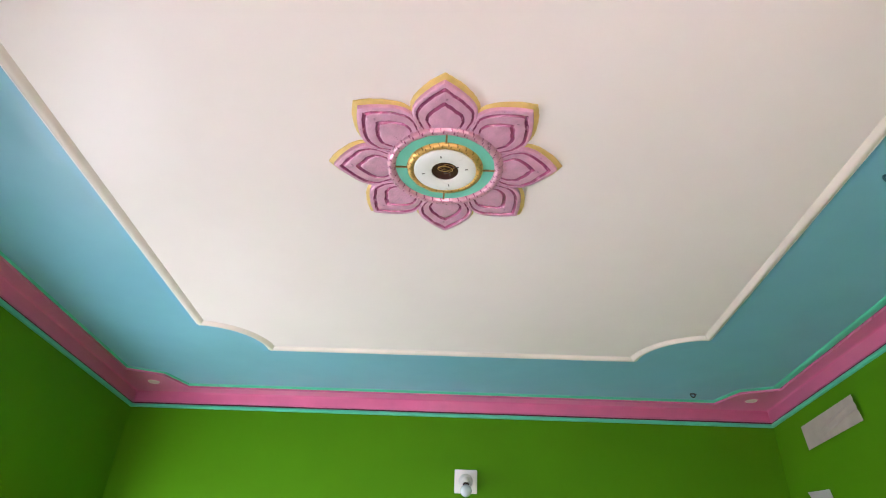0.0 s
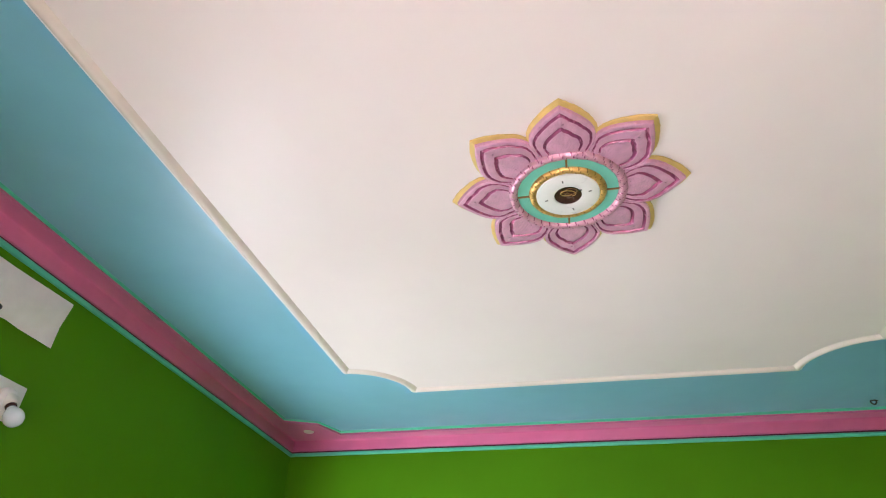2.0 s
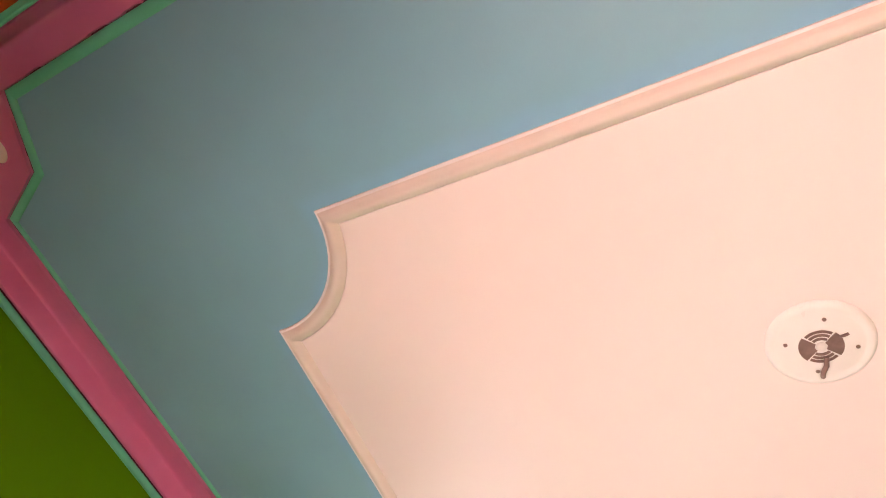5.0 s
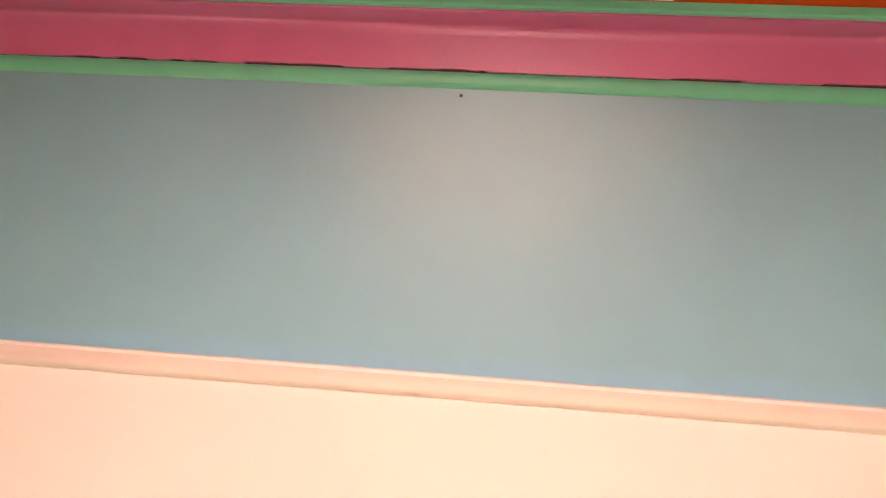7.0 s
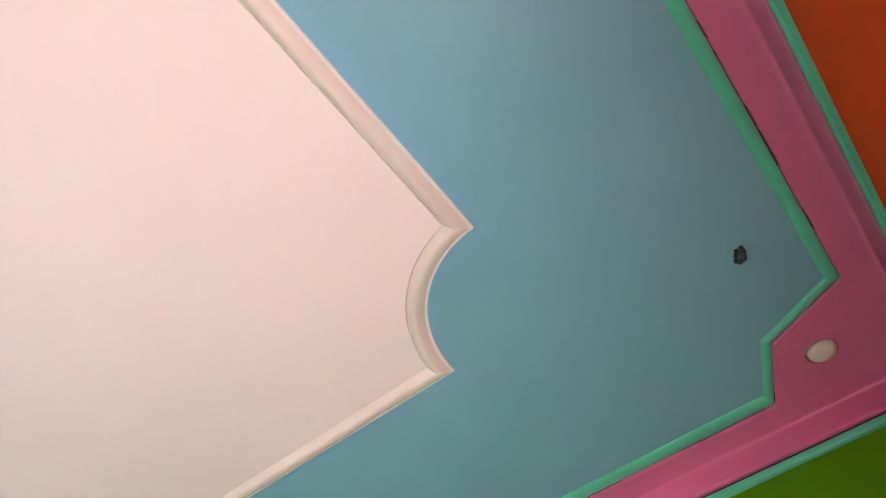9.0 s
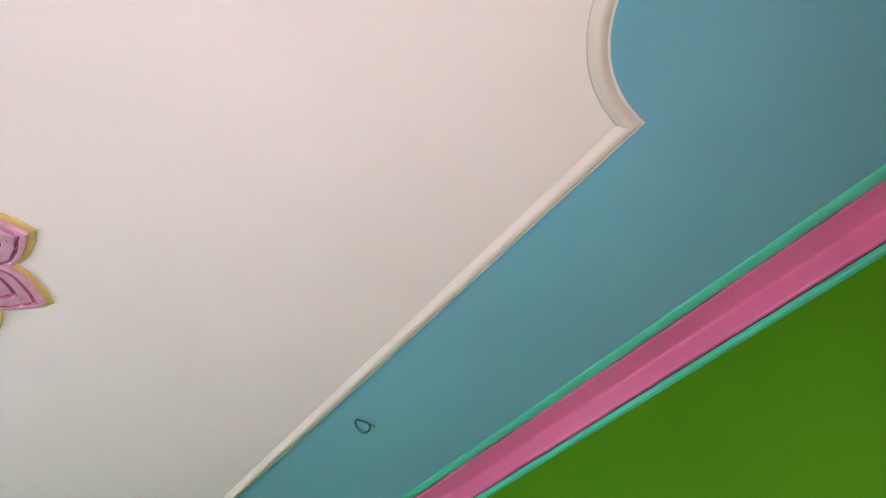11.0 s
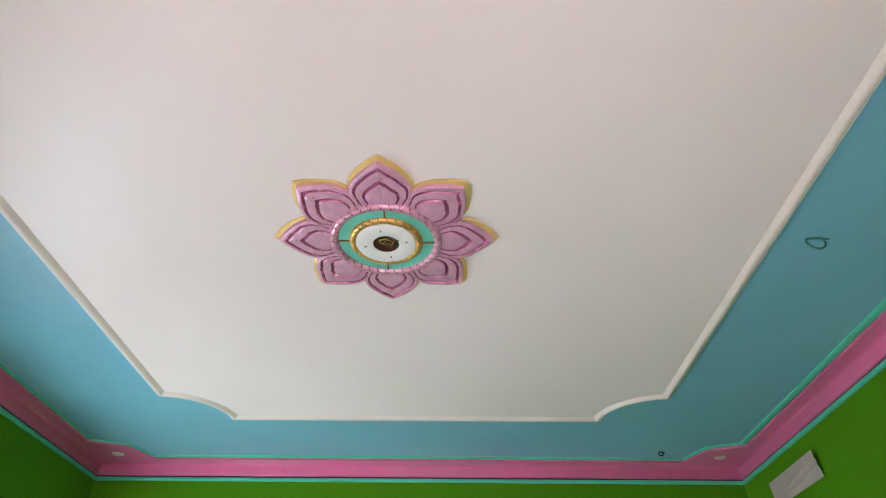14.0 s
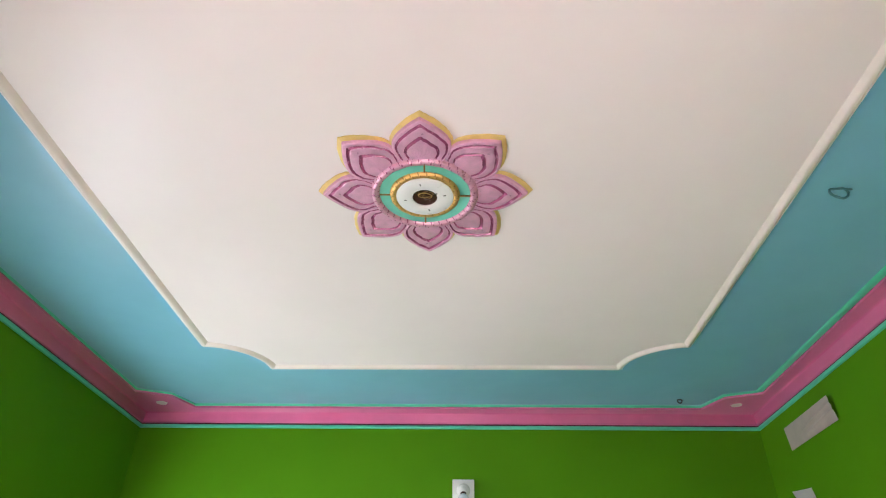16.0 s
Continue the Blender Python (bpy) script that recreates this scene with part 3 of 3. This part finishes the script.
disc(bm, [(0.0030, 0.002), (0.0030, -0.002), (0.0016, -0.003)], 10)
part("head", bm, IRON, nail)


# ---- plates, bulbs and sheets on the walls ----
def bulb_holder(at, label):
    """A square plate on a wall; local z points out of the wall, local y up."""
    ob = base("bulb_holder", at, label, "bulb holder", "wall bulb holders")
    part("plate", add_box(bmesh.new(), (-0.067, -0.067, 0.0), (0.067, 0.067, 0.016), 0.004), PLASTIC, ob, "square white plastic plate")
    bm = bmesh.new()
    disc(bm, [(0.041, 0.016), (0.041, 0.024), (0.037, 0.033), (0.030, 0.039), (0.024, 0.041)], 32)
    part("holder_base", bm, PLASTIC, ob, "round white holder base", True)
    tilt = pose(0, -0.004, 0.034, 52, 0, 0)
    bm = bmesh.new()
    disc(bm, [(0.025, -0.008), (0.025, 0.020), (0.023, 0.028), (0.019, 0.029), (0.0175, 0.014)], 28)
    part("socket", bm, PLASTIC, ob, "angled white socket", True, tilt)
    bm = bmesh.new()
    disc(bm, [(0.0182, 0.010), (0.0182, 0.028), (0.0172, 0.042), (0.012, 0.0422)], 28)
    part("lamp_cap", bm, DARK, ob, "dark lamp cap", True, tilt)
    bm = bmesh.new()
    disc(bm, [(0.0155, 0.040), (0.0175, 0.047), (0.025, 0.057), (0.0315, 0.069), (0.0335, 0.081), (0.0315, 0.093), (0.025, 0.104), (0.014, 0.112), (0.004, 0.114)], 28)
    part("bulb", bm, LAMP_WHITE, ob, "round frosted white bulb", True, tilt)
    return ob


def on_wall(wall, along, z):
    """Local x runs along the wall, y up, z into the room."""
    rot = {"n": (90, 0, 0), "s": (90, 0, 180), "e": (90, 0, -90), "w": (90, 0, 90)}[wall]
    spot = {"n": (along, NORTH, z), "s": (along, SOUTH, z), "e": (EAST, along, z), "w": (WEST, along, z)}[wall]
    return pose(*spot, *rot)


bulb_holder(on_wall("n", 0.090, 2.450), "white bulb holder with frosted bulb on the green wall")
bulb_holder(on_wall("w", 1.665, 2.368), "white bulb holder with frosted bulb below a paper sheet")


def paper_sheet(at, wide, high, curl, crease, hole, label, mat=SHEET):
    """A thin sheet fixed along its top, its lower edge lifting from the wall; local frame as on_wall()."""
    ob = base("paper_sheet", at, label, "paper sheet", "wall paper sheets")
    nx, ny = 60, 36
    bm = bmesh.new()
    layers = []
    for back in (0, 1):
        grid = []
        for j in range(ny + 1):
            row = []
            for i in range(nx + 1):
                u, v = i / nx, j / ny
                lift = 0.004 + curl(u, v) + crease(u, v)
                row.append(bm.verts.new(((u - 0.5) * wide, (v - 0.5) * high, lift - 0.0012 * back)))
            grid.append(row)
        layers.append(grid)
    for grid in layers:
        for j in range(ny):
            for i in range(nx):
                bm.faces.new((grid[j][i], grid[j][i + 1], grid[j + 1][i + 1], grid[j + 1][i]))
    f_, b_ = layers
    for i in range(nx):
        for j in (0, ny):
            bm.faces.new((f_[j][i], f_[j][i + 1], b_[j][i + 1], b_[j][i]))
    for j in range(ny):
        for i in (0, nx):
            bm.faces.new((f_[j][i], f_[j + 1][i], b_[j + 1][i], b_[j][i]))
    sheet = part("sheet", bm, mat, ob, smooth=True)
    sheet.data.set_sharp_from_angle(angle=radians(12))
    # The hole is a small black disc laid on the sheet.
    if hole:
        u, v = hole
        bm = bmesh.new()
        disc(bm, [(0.012, 0.0), (0.011, 0.0025), (0.006, 0.004)], 16)
        part("screw", bm, SLOT, ob, "black disc marking the hole in the sheet", True, pose((u - 0.5) * wide, (v - 0.5) * high, 0.0045 + curl(u, v) + crease(u, v)))
    return ob


def fold(u, v, a_, b_, c_, deep, soft):
    d = a_ * u + b_ * v - c_
    return deep * math.exp(-(d / soft) ** 2)


def bent(u, v):
    """The west sheet folds along a line from the hole to its upper corner; the lower corner turns back to the wall."""
    line = 0.13 + 1.12 * max(0.0, u - 0.27)
    d = v - line
    ridge = max(0.0, 0.021 - (0.024 if d > 0 else 0.044) * math.sqrt(d * d + 0.0004))
    tuck = 0.16 * max(0.0, 0.16 - v) * max(0.0, min(1.0, (0.40 - u) / 0.2))
    return 0.006 + max(0.0, ridge - tuck)


paper_sheet(on_wall("w", 1.565, 2.703), 0.385, 0.190, bent, lambda u, v: 0.0, (0.27, 0.125), "creased white paper sheet fixed to the green wall")
paper_sheet(on_wall("e", 3.262, 2.672), 0.535, 0.128,
            lambda u, v: 0.006 + 0.022 * v * (0.5 + 0.5 * u),
            lambda u, v: max(0.0, u - 0.30) * (1.12 - u) * (fold(u, v, -0.42, 1.0, 0.02, 0.052, 0.075) + fold(u, v, -0.46, 1.0, 0.27, 0.048, 0.065)), None,
            "folded grey-brown sheet fixed to the green wall", GREY_SHEET)
paper_sheet(on_wall("s", 0.105, 2.735), 0.41, 0.16,
            lambda u, v: 0.020 * (1 - v) ** 2, lambda u, v: fold(u, v, 0.4, 1.0, 0.7, 0.006, 0.1), None,
            "white paper sheet fixed to the red wall", DISC)

# oval socket plate on the east wall
oval = base("oval_plate", on_wall("e", 1.115, 2.395), "oval white plastic plate with small dark holes on the green wall", "wall plate")
bm = bmesh.new()
loops = []
for grow, z in ((1.0, 0.0), (1.0, 0.010), (0.96, 0.016), (0.85, 0.018)):
    ring = []
    for k in range(40):
        g = 2 * math.pi * k / 40
        ring.append(bm.verts.new((0.070 * grow * math.copysign(abs(math.cos(g)) ** 0.85, math.cos(g)), 0.098 * grow * math.copysign(abs(math.sin(g)) ** 0.85, math.sin(g)), z)))
    loops.append(ring)
for a_, b_ in zip(loops, loops[1:]):
    for k in range(40):
        bm.faces.new((a_[k], a_[(k + 1) % 40], b_[(k + 1) % 40], b_[k]))
bm.faces.new(loops[-1])
part("plate", bm, PLASTIC, oval, smooth=False)
for x, y in ((-0.010, 0.050), (-0.006, 0.034), (0.002, 0.010), (0.006, -0.010)):
    bm = bmesh.new()
    disc(bm, [(0.0036, 0.016), (0.0036, 0.0192), (0.002, 0.0194)], 12)
    part("hole", bm, SLOT, oval, "small dark hole", False, pose(x, y, 0))

# plate half seen under the east sheet
curl_plate = base("wall_plate", on_wall("e", 3.50, 2.312), "curled white plastic plate under the paper sheet", "wall plate")
bm = bmesh.new()
grid = []
for j in range(9):
    row = []
    for i in range(9):
        u, v = i / 8, j / 8
        row.append(bm.verts.new(((u - 0.5) * 0.16 - 0.03 * v * v, (v - 0.5) * 0.15 + 0.015 * (1 - u) * v, 0.006 + 0.03 * v * (1 - u) ** 2)))
    grid.append(row)
for j in range(8):
    for i in range(8):
        bm.faces.new((grid[j][i], grid[j][i + 1], grid[j + 1][i + 1], grid[j + 1][i]))
got = bmesh.ops.solidify(bm, geom=bm.faces[:], thickness=0.003)
part("plate", bm, PLASTIC, curl_plate)

# switch box on the red wall
box_ = base("switch_box", on_wall("s", 0.672, 2.406), "ivory plastic switch box with an inset cover on the red wall", "switch box")
part("body", add_box(bmesh.new(), (-0.060, -0.072, 0.0), (0.060, 0.072, 0.017), 0.003), CREAM, box_, "ivory plastic frame")
part("groove", add_box(bmesh.new(), (-0.041, -0.0505, 0.0150), (0.041, 0.0505, 0.0176)), SLOT, box_, "thin dark joint round the cover")
cover = part("cover", add_box(bmesh.new(), (-0.0402, -0.0497, 0.0150), (0.0402, 0.0497, 0.0186), 0.0010), CREAM, box_, "inset ivory cover")
part("knockout", add_box(bmesh.new(), (-0.010, 0.006, 0.0184), (0.008, 0.012, 0.0196), 0.0005), SLOT, cover, "small dark slot")
